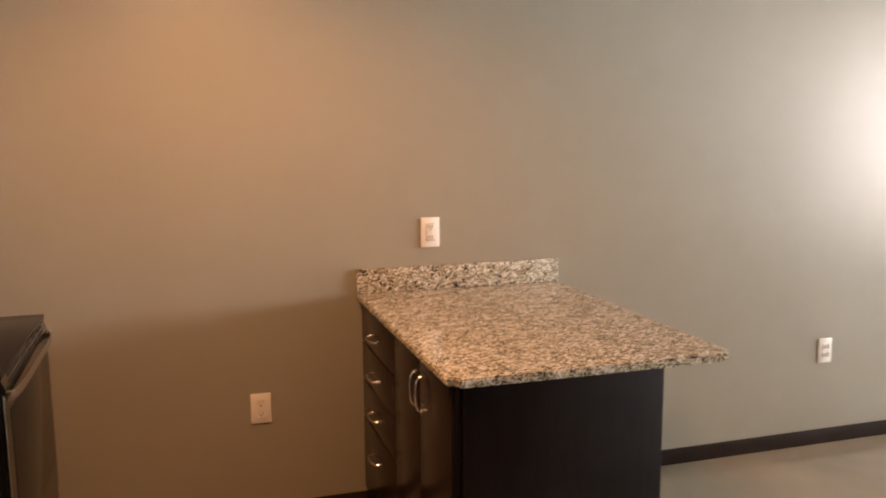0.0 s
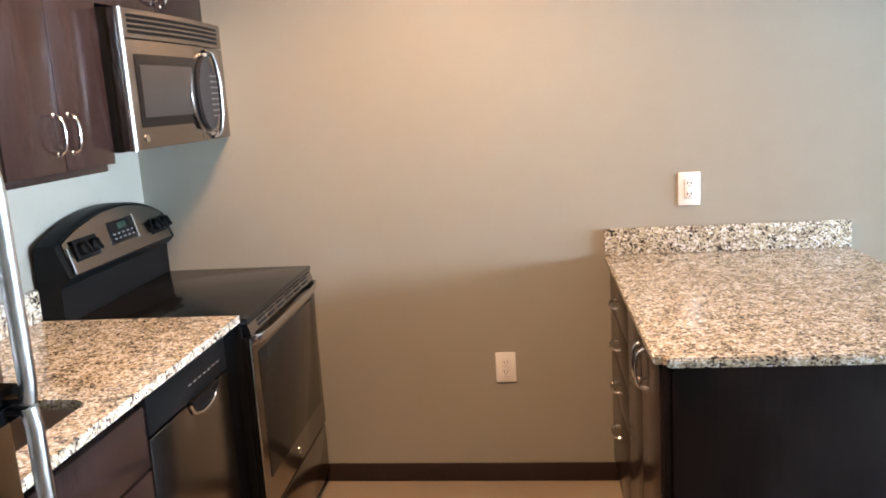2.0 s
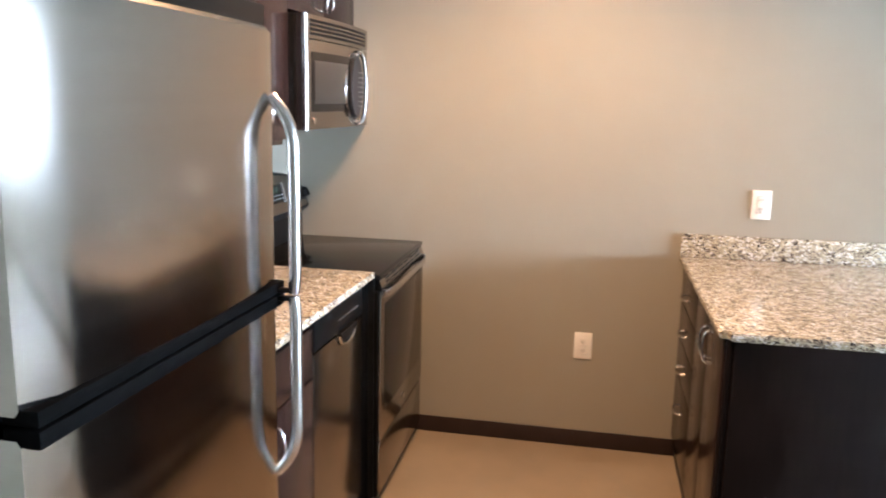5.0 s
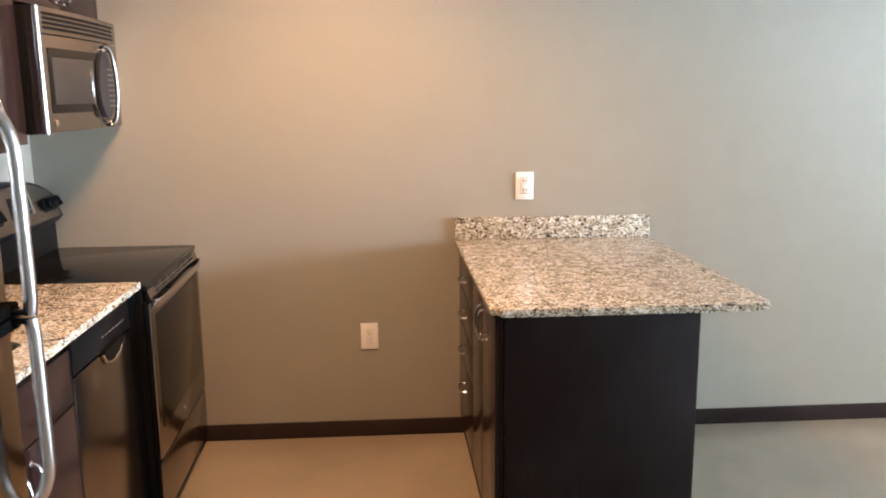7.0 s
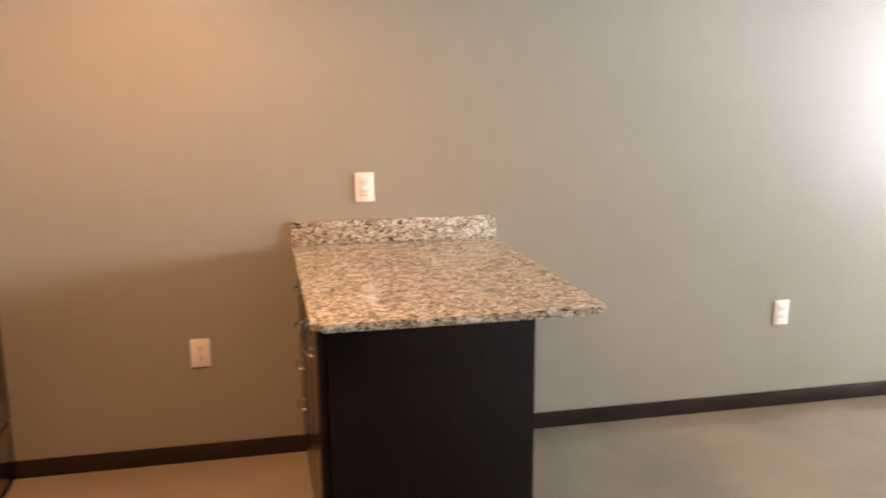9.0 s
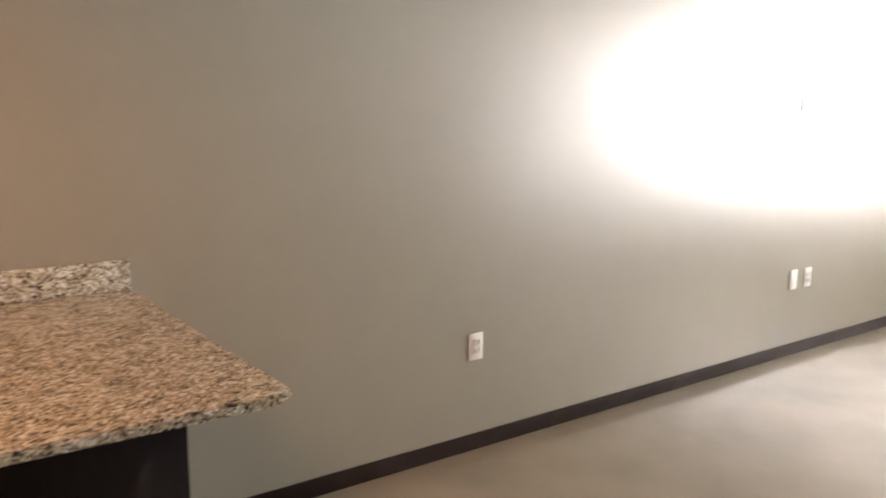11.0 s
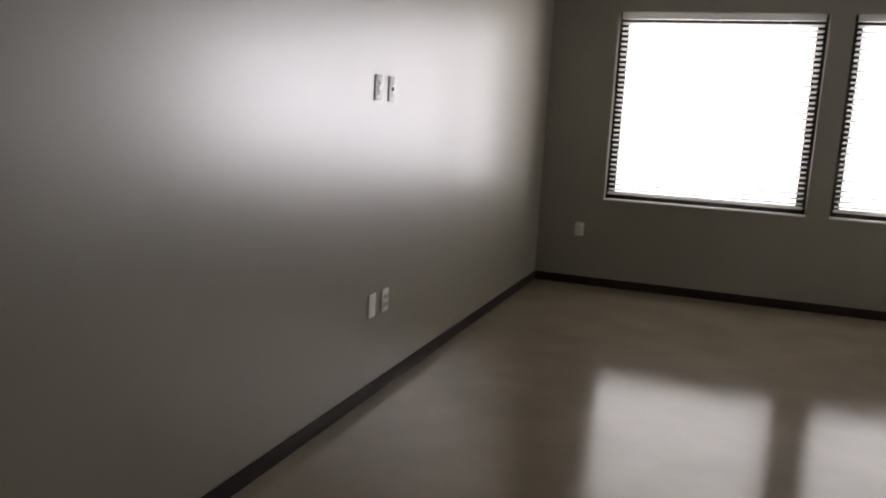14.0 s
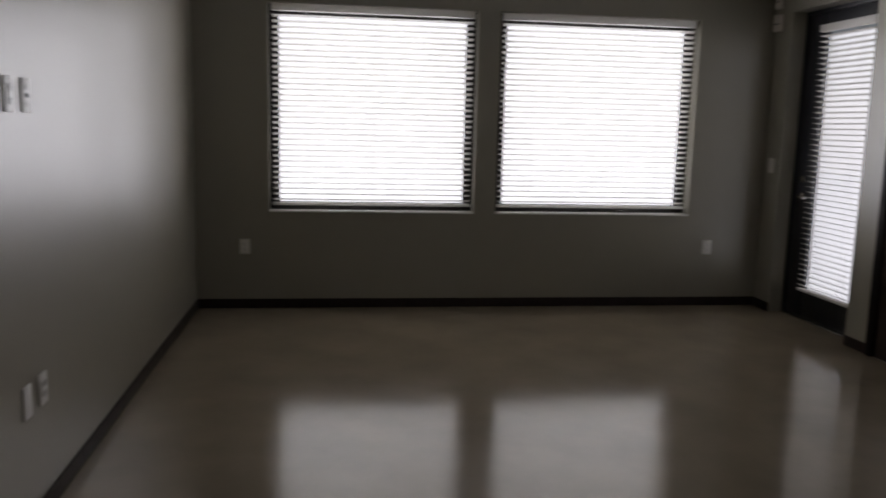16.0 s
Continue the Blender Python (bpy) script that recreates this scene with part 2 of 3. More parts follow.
baseboard(-1.22, 0.04, -BT, 0)
baseboard(0.685, XW, -BT, 0)
baseboard(XW - BT, XW, YS, -BT)
baseboard(DOOR[1], XW - BT, YS, YS + BT)
baseboard(6.87, DOOR[0], YS, YS + BT)
baseboard(XK, 5.87, YS, YS + BT)
baseboard(XK, XK + BT, YS + BT, -2.80)


# ---- windows and blinds ----
def window(i, y0, y1, z0, z1):
    xo = XW + 0.12
    w = thing("window_%d" % i, (xo, (y0 + y1) / 2, z0), "dark bronze framed window set deep in the wall", "window", kind="structure")
    f = 0.078
    for a in ((xo, xo + .06, y0, y1, z1 - f, z1), (xo, xo + .06, y0, y1, z0, z0 + f), (xo, xo + .06, y0, y0 + f, z0 + f, z1 - f), (xo, xo + .06, y1 - f, y1, z0 + f, z1 - f)):
        part("window_frame", box(*a, 0.004), BRONZE, w, "dark bronze frame")
    p = part("pane", box(xo + .03, xo + .036, y0 + f, y1 - f, z0 + f, z1 - f), PANE, w, "clear glass pane")
    p.visible_shadow = False
    part("window_sill", box(XW - 0.006, xo, y0, y1, z0, z0 + 0.012, 0.003), WHITETRIM, w, "white painted sill")
    return w


def blind(name, label, along, c, a0, a1, z0, z1, depth, pitch, tilt, facing):
    """A horizontal blind. along: 'y' or 'x'; c: its plane; the slats are depth wide."""
    mid = (a0 + a1) / 2
    loc = (c, mid, z0) if along == "y" else (mid, c, z0)
    b = thing(name, loc, label, "window blind")

    def slab(lo, hi, q0, q1, za, zb, bev=0.002):
        return box(q0, q1, lo, hi, za, zb, bev) if along == "y" else box(lo, hi, q0, q1, za, zb, bev)
    d = depth / 2
    part("headrail", slab(a0, a1, c - d, c + d, z1 - 0.055, z1), SLATMAT, b)
    part("bottom_rail", slab(a0, a1, c - d, c + d, z0, z0 + 0.022, 0.004), SLATMAT, b)
    n = int((z1 - 0.06 - z0 - 0.03) / pitch)
    bm = bmesh.new()
    # one gently crowned slat, shared by all
    k = 4
    rows = []
    for j in range(k + 1):
        u = -1 + 2 * j / k
        q, h = u * d * math.cos(tilt), u * d * math.sin(tilt) + 0.003 * (1 - u * u)
        rows.append([bm.verts.new(((q, s, h + o) if along == "y" else (s, q, h + o))) for s in (a0 - mid + .006, a1 - mid - .006) for o in (0, 0.0028)])
    for r, s in zip(rows, rows[1:]):
        for e, g in ((0, 1), (1, 3), (3, 2), (2, 0)):
            bm.faces.new((r[e], r[g], s[g], s[e]))
    bm.faces.new((rows[0][0], rows[0][1], rows[0][3], rows[0][2]))
    bm.faces.new((rows[-1][0], rows[-1][2], rows[-1][3], rows[-1][1]))
    me = finish(bm, "slat", SLATMAT)
    for i in range(n):
        s = new("slat", me)
        s.parent = b
        s.location = (0, 0, 0.045 + i * pitch)
    m = 3 if a1 - a0 > 1 else 2
    for i in range(m):
        y = a0 + (a1 - a0) * (i + 0.5) / m if m > 2 else a0 + (a1 - a0) * (0.2 + 0.6 * i)
        for q in (-d - 0.001, d + 0.001):
            p = [(c + q, y, z0 + .01), (c + q, y, z1 - .05)] if along == "y" else [(y, c + q, z0 + .01), (y, c + q, z1 - .05)]
            part("ladder_cord", tube(p, 0.0012, 5), SLATMAT, b)
    return b


for i, (y0, y1, z0, z1) in enumerate(WIN):
    window(i + 1, y0, y1, z0, z1)
    blind("window_blind", "white horizontal blind with open slats in the window", "y", XW + 0.055, y0 + .026, y1 - .026, z0 + 0.055, z1 - 0.004, 0.048, 0.0435, radians(-18), 1)

solid("ground", box(-60, 90, -80, 60, -3.2, -3.0), GROUND, "dull green ground outside", "ground")


# ---- patio door ----
def patio_door():
    x0, x1, _, z1 = DOOR
    y = YS - 0.14
    d = thing("door_1", (x0, y, 0), "dark painted full-glass patio door, closed", "door", kind="structure")
    for a in ((x0, x0 + .03, y - .06, y + .02, 0, z1), (x1 - .03, x1, y - .06, y + .02, 0, z1), (x0 + .03, x1 - .03, y - .06, y + .02, z1 - .03, z1)):
        part("door_frame", box(*a, .003), NAVY, d)
    part("threshold", box(x0 + .03, x1 - .03, y - .08, y + .04, 0, .02, .004), BARSTEEL, d, "metal threshold")
    gx0, gx1, gz0, gz1 = x0 + .14, x1 - .26, .25, z1 - .16
    s0, s1 = y - .045, y
    part("stile", box(x0 + .032, gx0, s0, s1, .022, z1 - .032, .003), NAVY, d)
    part("stile", box(gx1, x1 - .032, s0, s1, .022, z1 - .032, .003), NAVY, d)
    part("rail", box(gx0, gx1, s0, s1, .022, gz0, .003), NAVY, d)
    part("rail", box(gx0, gx1, s0, s1, gz1, z1 - .032, .003), NAVY, d)
    p = part("pane", box(gx0, gx1, y - .026, y - .02, gz0, gz1), PANE, d, "clear glass pane")
    p.visible_shadow = False
    hx = gx1 + .12
    h = part("lever_handle", cyl((hx, y, 1.0), (0, 1, 0), .03, .012, bev=.003), CHROME, d, "satin lever handle")
    part("lever", tube([(hx, y + .01, 1.0), (hx, y + .05, 1.0), (hx - .02, y + .055, 1.0), (hx - .11, y + .055, .995)], .009), CHROME, h)
    part("deadbolt", cyl((hx, y, 1.14), (0, 1, 0), .028, .02, bev=.004), CHROME, d)
    blind("door_blind", "white horizontal blind with open slats on the door", "x", y + .03, gx0 - .01, gx1 + .01, gz0 - .01, gz1 + .03, 0.044, 0.042, radians(12), 1)


patio_door()


def closet_door():
    x0, x1 = 5.87, 6.87
    d = thing("door_2", (x0, YS, 0), "dark stained flush door in a dark casing", "door", kind="structure")
    for a in ((x0, x0 + .07, 2.1), (x1 - .07, x1, 2.1)):
        part("casing", box(a[0], a[1], YS, YS + .02, 0, a[2], .003), DARKPANEL, d)
    part("casing", box(x0, x1, YS, YS + .02, 2.1, 2.17, .003), DARKPANEL, d)
    l = part("door_leaf", box(x0 + .073, x1 - .073, YS + .001, YS + .012, .01, 2.095, .002), ESPRESSO, d)
    part("door_knob", cyl((x0 + .14, YS + .012, 1.0), (0, 1, 0), .027, .05, bev=.012), CHROME, l)


closet_door()


# ---- wall plates ----
def wall_plate(name, at, normal, style, label, group="wall plates"):
    """Built facing -y at its centre, then turned to face normal. style: duplex, decora, blank, switch, jack."""
    t = thing(name, (0, 0, 0), label, "outlet" if style in ("duplex", "decora") else "wall plate", group)
    w, h = 0.079, 0.122
    part("cover_plate", box(-w / 2, w / 2, -0.007, 0, -h / 2, h / 2, .003), PLATE, t)
    part("screw", cyl((0, -.007, 0 if style == "duplex" else h * .42), (0, -1, 0), .003, .001, 10), WHITETRIM, t)
    if style == "duplex":
        for s in (-1, 1):
            f = part("receptacle", box(-.017, .017, -.0095, -.006, s * .02 - .014, s * .02 + .014, .006), PLATE, t)
            for x in (-.0065, .0065):
                part("slot", box(x - .0012, x + .0012, -.0102, -.009, s * .02 - .002, s * .02 + .007), SLOT, f)
            part("ground_hole", cyl((0, -.0090, s * .02 - .008), (0, -1, 0), .0026, .0012, 10), SLOT, f)
    if style in ("decora", "switch"):
        f = part("receptacle" if style == "decora" else "rocker", box(-.0168, .0168, -.0105, -.006, -.0335, .0335, .002), PLATE, t)
        part("gap", box(-.0182, .0182, -.0076, -.006, -.0352, .0352, .001), SLOT, t)
        if style == "decora":
            for s in (-1, 1):
                for x in (-.0065, .0065):
                    part("slot", box(x - .002, x + .002, -.0112, -.010, s * .02 - .002, s * .02 + .007), SLOT, f)
                part("ground_hole", cyl((0, -.010, s * .02 - .008), (0, -1, 0), .0026, .0012, 10), SLOT, f)
    if style == "jack":
        for s in (-1, 0, 1):
            part("jack", box(-.012, .012, -.010, -.006, s * .028 - .009, s * .028 + .009, .002), SLOT if s == 0 else PLATE, t)
    turn = {"-y": 0, "-x": -90, "+y": 180}[normal]
    t.matrix_basis = pose(*at, 0, 0, turn)
    return t


wall_plate("wall_outlet", (0.31, 0, 1.153), "-y", "decora", "white outlet plate above the island backsplash")
wall_plate("wall_outlet", (-0.392, 0, 0.481), "-y", "duplex", "white duplex outlet between range and island")
wall_plate("wall_outlet", (2.320, 0, 0.480), "-y", "duplex", "white duplex outlet low on the long wall")
wall_plate("blank_plate", (4.819, 0, 0.488), "-y", "blank", "blank white wall plate beside an outlet")
wall_plate("wall_outlet", (4.979, 0, 0.488), "-y", "duplex", "white duplex outlet beside a blank plate")
wall_plate("wall_outlet", (4.801, 0, 1.574), "-y", "decora", "white outlet high on the wall for a television")
wall_plate("cable_plate", (4.960, 0, 1.574), "-y", "jack", "white cable jack plate high on the wall")
wall_plate("wall_outlet", (XW, -0.382, 0.506), "-x", "duplex", "white outlet under the window")
wall_plate("wall_outlet", (XW, -4.295, 0.515), "-x", "duplex", "white outlet under the window near the corner")
wall_plate("light_switch", (8.305, YS, 1.235), "+y", "switch", "white light switch beside the patio door")


def sensor_box(x0, x1, z0, z1, label):
    c = thing("door_sensor", ((x0 + x1) / 2, YS, z0), label, "sensor")
    part("housing", box(x0, x1, YS, YS + .035, z0, z1, .006), PLATE, c)
    part("band", box(x0 + .002, x1 - .002, YS + .035, YS + .037, z0 + .055, z0 + .062), SLOT, c)


sensor_box(8.312, 8.410, 2.345, 2.480, "white plastic sensor box high beside the door")
sensor_box(8.325, 8.400, 2.525, 2.620, "smaller white sensor box above another one")

# ---- kitchen ceiling lamp ----
_l = thing("ceiling_light", (-0.55, -1.25, H), "white recessed ceiling can light, lit", "ceiling light")
_bm = bmesh.new()
_o = [[_bm.verts.new((-0.55 + r * math.cos(a * math.pi / 16), -1.25 + r * math.sin(a * math.pi / 16), z)) for a in range(32)] for r, z in ((.10, H), (.10, H - .008), (.075, H - .012), (.072, H - .002))]
for p, q in zip(_o, _o[1:]):
    for k in range(32):
        _bm.faces.new((p[k], p[(k + 1) % 32], q[(k + 1) % 32], q[k]))
part("trim_ring", _bm, WHITETRIM, _l)


def out_of_square(ob, lean):
    """Leans a thing's meshes sideways with depth, as a unit set slightly out of square."""
    for child in ob.children_recursive:
        y = ORIGIN[child.name].y
        for v in child.data.vertices:
            v.co.x -= lean * (v.co.y + y)


# ---- island ----
def bow_pull(a, b, out, parent, rise=.03, r=.0045):
    h = part("handle", tube(bow(a, b, out, rise), r, 10), CHROME, parent, "satin nickel bow handle")
    for p in (a, b):
        part("foot", cyl(p, out, .0075, .006, 12, .002), CHROME, h)
    return h


def island():
    x0, x1, y0, zt = 0.016, 0.650, -1.188, 0.892
    c = thing("island_cabinet", (x0, y0, 0), "dark espresso wood island cabinet with drawers and doors", "cabinet")
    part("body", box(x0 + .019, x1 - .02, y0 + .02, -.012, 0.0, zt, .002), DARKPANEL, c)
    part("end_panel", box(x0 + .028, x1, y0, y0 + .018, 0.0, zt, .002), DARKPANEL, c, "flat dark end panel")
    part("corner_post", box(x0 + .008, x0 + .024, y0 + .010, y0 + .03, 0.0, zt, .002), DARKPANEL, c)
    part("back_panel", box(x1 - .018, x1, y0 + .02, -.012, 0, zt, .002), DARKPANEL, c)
    f0, f1 = x0, x0 + .018
    for z0, z1, hz in ((.733, .880, .786), (.578, .726, .636), (.423, .571, .480), (.105, .416, .310)):
        d = part("drawer", box(f0, f1, -.548, -.022, z0, z1, .003), ESPRESSO, c)
        bow_pull((f0, -.295, hz), (f0, -.185, hz), (-1, 0, 0), d, .026)
    for a, b, hy in ((-.856, -.553, -.828), (-1.163, -.861, -.892)):
        d = part("door", box(f0, f1, a, b, .105, .880, .003), ESPRESSO, c)
        bow_pull((f0, hy, .728), (f0, hy, .834), (-1, 0, 0), d, .022)
    out_of_square(c, .016)
    yf = -1.206
    t = thing("island_countertop", (0, yf, zt), "speckled tan granite countertop with an overhang on the island", "countertop")
    s = box(0, .876, yf, -.001, zt, .917)
    vert = [e for e in s.edges if abs(e.verts[0].co.z - e.verts[1].co.z) > .02 and e.verts[0].co.y < -1]
    bmesh.ops.bevel(s, geom=vert, offset=.028, segments=5, affect="EDGES")
    top = [e for e in s.edges if abs(e.verts[0].co.z - e.verts[1].co.z) < .001]
    bmesh.ops.bevel(s, geom=top, offset=.005, segments=2, affect="EDGES")
    part("slab", s, GRANITE, t)
    part("backsplash", box(0, .876, -.021, -.001, .9175, 1.017, .003), GRANITE, t, "grey speckled granite backsplash strip")
    out_of_square(t, .016)


island()


# ---- range ----
def kitchen_range():
    y0, y1 = -.768, -.006
    r = thing("kitchen_range", (-1.5, y0, 0), "stainless and black electric range against the wall", "range")
    part("body", box(-1.785, -1.165, y0, y1, .03, .898, .004), BLACK, r)
    part("front_frame", box(-1.165, -1.150, y0 + .001, y1 - .001, .035, .857, .003), BLACK, r, "black door edge")
    part("plinth", box(-1.745, -1.19, y0 + .02, y1 - .02, 0, .03), BLACK, r)
    part("cooktop", box(-1.725, -1.142, y0 - .002, y1 + .002, .898, .919, .006, seg=3), BLACKGLASS, r, "black ceramic glass cooktop")
    # backguard with an arched top
    n = 20

    def arch(v):
        u = (v - (y0 + y1) / 2) / ((y1 - y0) / 2)
        return 1.165 + .075 * (1 - abs(u) ** 2.2)
    bm = bmesh.new()
    rows = []
    for j in range(n + 1):
        v = y0 + (y1 - y0) * j / n
        top = arch(v)
        rows.append([bm.verts.new(p) for p in ((-1.8000, v, .9), (-1.8000, v, top - .01), (-1.7900, v, top), (-1.7400, v, top), (-1.7280, v, top - .008), (-1.6900, v, 1.062), (-1.7000, v, 1.050), (-1.725, v, 1.03), (-1.725, v, .9))])
    for a, b in zip(rows, rows[1:]):
        for i in range(9):
            bm.faces.new((a[i], a[(i + 1) % 9], b[(i + 1) % 9], b[i]))
    bm.faces.new(rows[0])
    bm.faces.new(rows[-1][::-1])
    g = part("backguard", bm, BLACK, r, "black arched control backguard")
    # stainless face, 3 mm proud
    m = 0.03
    bm = bmesh.new()
    rows = []
    for j in range(n + 1):
        v = y0 + m + (y1 - y0 - 2 * m) * j / n
        top = arch(v) - .014
        f = (top - 1.062) / (arch(v) - .008 - 1.062)
        xt = -1.6900 + f * (-1.7280 + 1.690)
        rows.append([bm.verts.new(p) for p in ((-1.6900, v, 1.066), (-1.6850, v, 1.068), (xt + .005, v, top), (xt, v, top + .002))])
    for a, b in zip(rows, rows[1:]):
        for i in range(3):
            bm.faces.new((a[i], a[i + 1], b[i + 1], b[i]))
    for q in (rows[0], rows[-1]):
        bm.faces.new(q)
    s = part("control_panel", bm, STEEL, g, "stainless control face")
    ax = Vector((.95, 0, .26)).normalized()

    def on_face(v, z, lift=.002):
        return Vector((-1.6850 - (z - 1.068) * .28, v, z)) + ax * lift

    def face_box(v0, v1, z0, z1, d, name, material, bev=.002):
        b = box(0, d, v0, v1, -(z1 - z0) / 2, (z1 - z0) / 2, bev)
        c = on_face(0, (z0 + z1) / 2, .0015)
        bmesh.ops.transform(b, verts=b.verts, matrix=Matrix.Translation((c.x, 0, c.z)) @ Matrix.Rotation(-.27, 4, "Y"))
        return part(name, b, material, g)
    face_box(-.700, -.560, 1.10, 1.17, .004, "knob_panel", BLACK)
    face_box(-.475, -.290, 1.11, 1.19, .004, "display_panel", BLACKGLASS)
    face_box(-.410, -.350, 1.155, 1.178, .006, "clock_display", GREENLED)
    for i in range(5):
        for zz in (1.125, 1.14):
            face_box(-.455 + i * .032, -.441 + i * .032, zz, zz + .005, .0055, "button", PRINT, .0005)
    face_box(-.175, -.045, 1.095, 1.155, .004, "knob_panel", BLACK)
    for v, z in ((-.665, 1.135), (-.597, 1.135), (-.145, 1.127), (-.078, 1.127)):
        c = on_face(v, z, .005)
        kn = part("knob", cyl(c, ax, .024, .022, 24, .004), BLACK, g, "black control knob")
        b = box(.020, .032, -.005, .005, -.022, .022, .003)
        bmesh.ops.transform(b, verts=b.verts, matrix=Matrix.Translation((c.x, v, c.z)) @ Matrix.Rotation(-.27, 4, "Y") @ Matrix.Rotation(.5, 4, "X"))
        part("grip", b, BLACK, kn)
    # front: vent strip, door, drawer
    bm = bmesh.new()
    prof = ((-1.165, .897), (-1.145, .897), (-1.135, .866), (-1.135, .8595), (-1.165, .8595))
    ends = [[bm.verts.new((px, yy, pz)) for px, pz in prof] for yy in (y0 + .008, y1 - .008)]
    for k in range(5):
        bm.faces.new((ends[0][k], ends[0][(k + 1) % 5], ends[1][(k + 1) % 5], ends[1][k]))
    bm.faces.new(ends[0])
    bm.faces.new(ends[1][::-1])
    v = part("vent_strip", bm, STEEL, r, "sloped stainless vent strip")
    slope = Matrix.Translation((-1.140, 0, .8815)) @ Matrix.Rotation(math.atan2(.031, .010), 4, "Y")
    for i in range(6):
        a = y0 + .085 + i * .103
        for lo in (-.013, .001):
            s = box(lo, lo + .008, a, a + .085, -.001, .0015, .0005)
            bmesh.ops.transform(s, verts=s.verts, matrix=slope)
            part("vent_slot", s, SLOT, v)
    d = part("oven_door", box(-1.149, -1.137, y0 + .004, y1 - .004, .268, .855, .006), STEEL, r, "stainless oven door")
    part("oven_window", box(-1.138, -1.134, y0 + .055, y1 - .055, .375, .800, .002), SMOKE, d, "smoked glass oven window")
    part("emblem", cyl((-1.137, (y0 + y1) / 2, .318), (1, 0, 0), .013, .003, 20), CHROME, d)
    # broad bowed handle band across the door's top
    n = 24
    bm = bmesh.new()
    rows = []
    for j in range(n + 1):
        u = -1 + 2 * j / n
        yy = (y0 + y1) / 2 + u * ((y1 - y0) / 2 - .012)
        out = -1.134 + .026 * (1 - abs(u) ** 6) ** .5
        rows.append([bm.verts.new((out + px, yy, .846 + pz)) for px, pz in ((-.006, .012), (-.001, .014), (.002, .006), (.001, -.010), (-.003, -.015), (-.008, -.012))])
    for a, b in zip(rows, rows[1:]):
        for i in range(6):
            bm.faces.new((a[i], a[(i + 1) % 6], b[(i + 1) % 6], b[i]))
    bm.faces.new(rows[0])
    bm.faces.new(rows[-1][::-1])
    h = part("door_handle", bm, BARSTEEL, d, "broad bowed stainless handle")
    for yy in (y0 + .012, y1 - .024):
        part("handle_end", box(-1.146, -1.120, yy, yy + .012, .846, .864, .003), CHROME, h, "bright handle end")
    part("storage_drawer", box(-1.150, -1.140, y0 + .004, y1 - .004, .045, .258, .006), STEEL, r, "stainless storage drawer")
    part("panel_edge", tube([on_face(y0 + m, 1.070, .001), on_face(y0 + m, 1.150, .001)], .0045, 8), CHROME, g, "bright edge")
    part("panel_edge", tube([on_face(-.286, 1.108, .004), on_face(-.286, 1.192, .004)], .0036, 8), CHROME, g, "bright edge")
    out_of_square(r, .024)


kitchen_range()


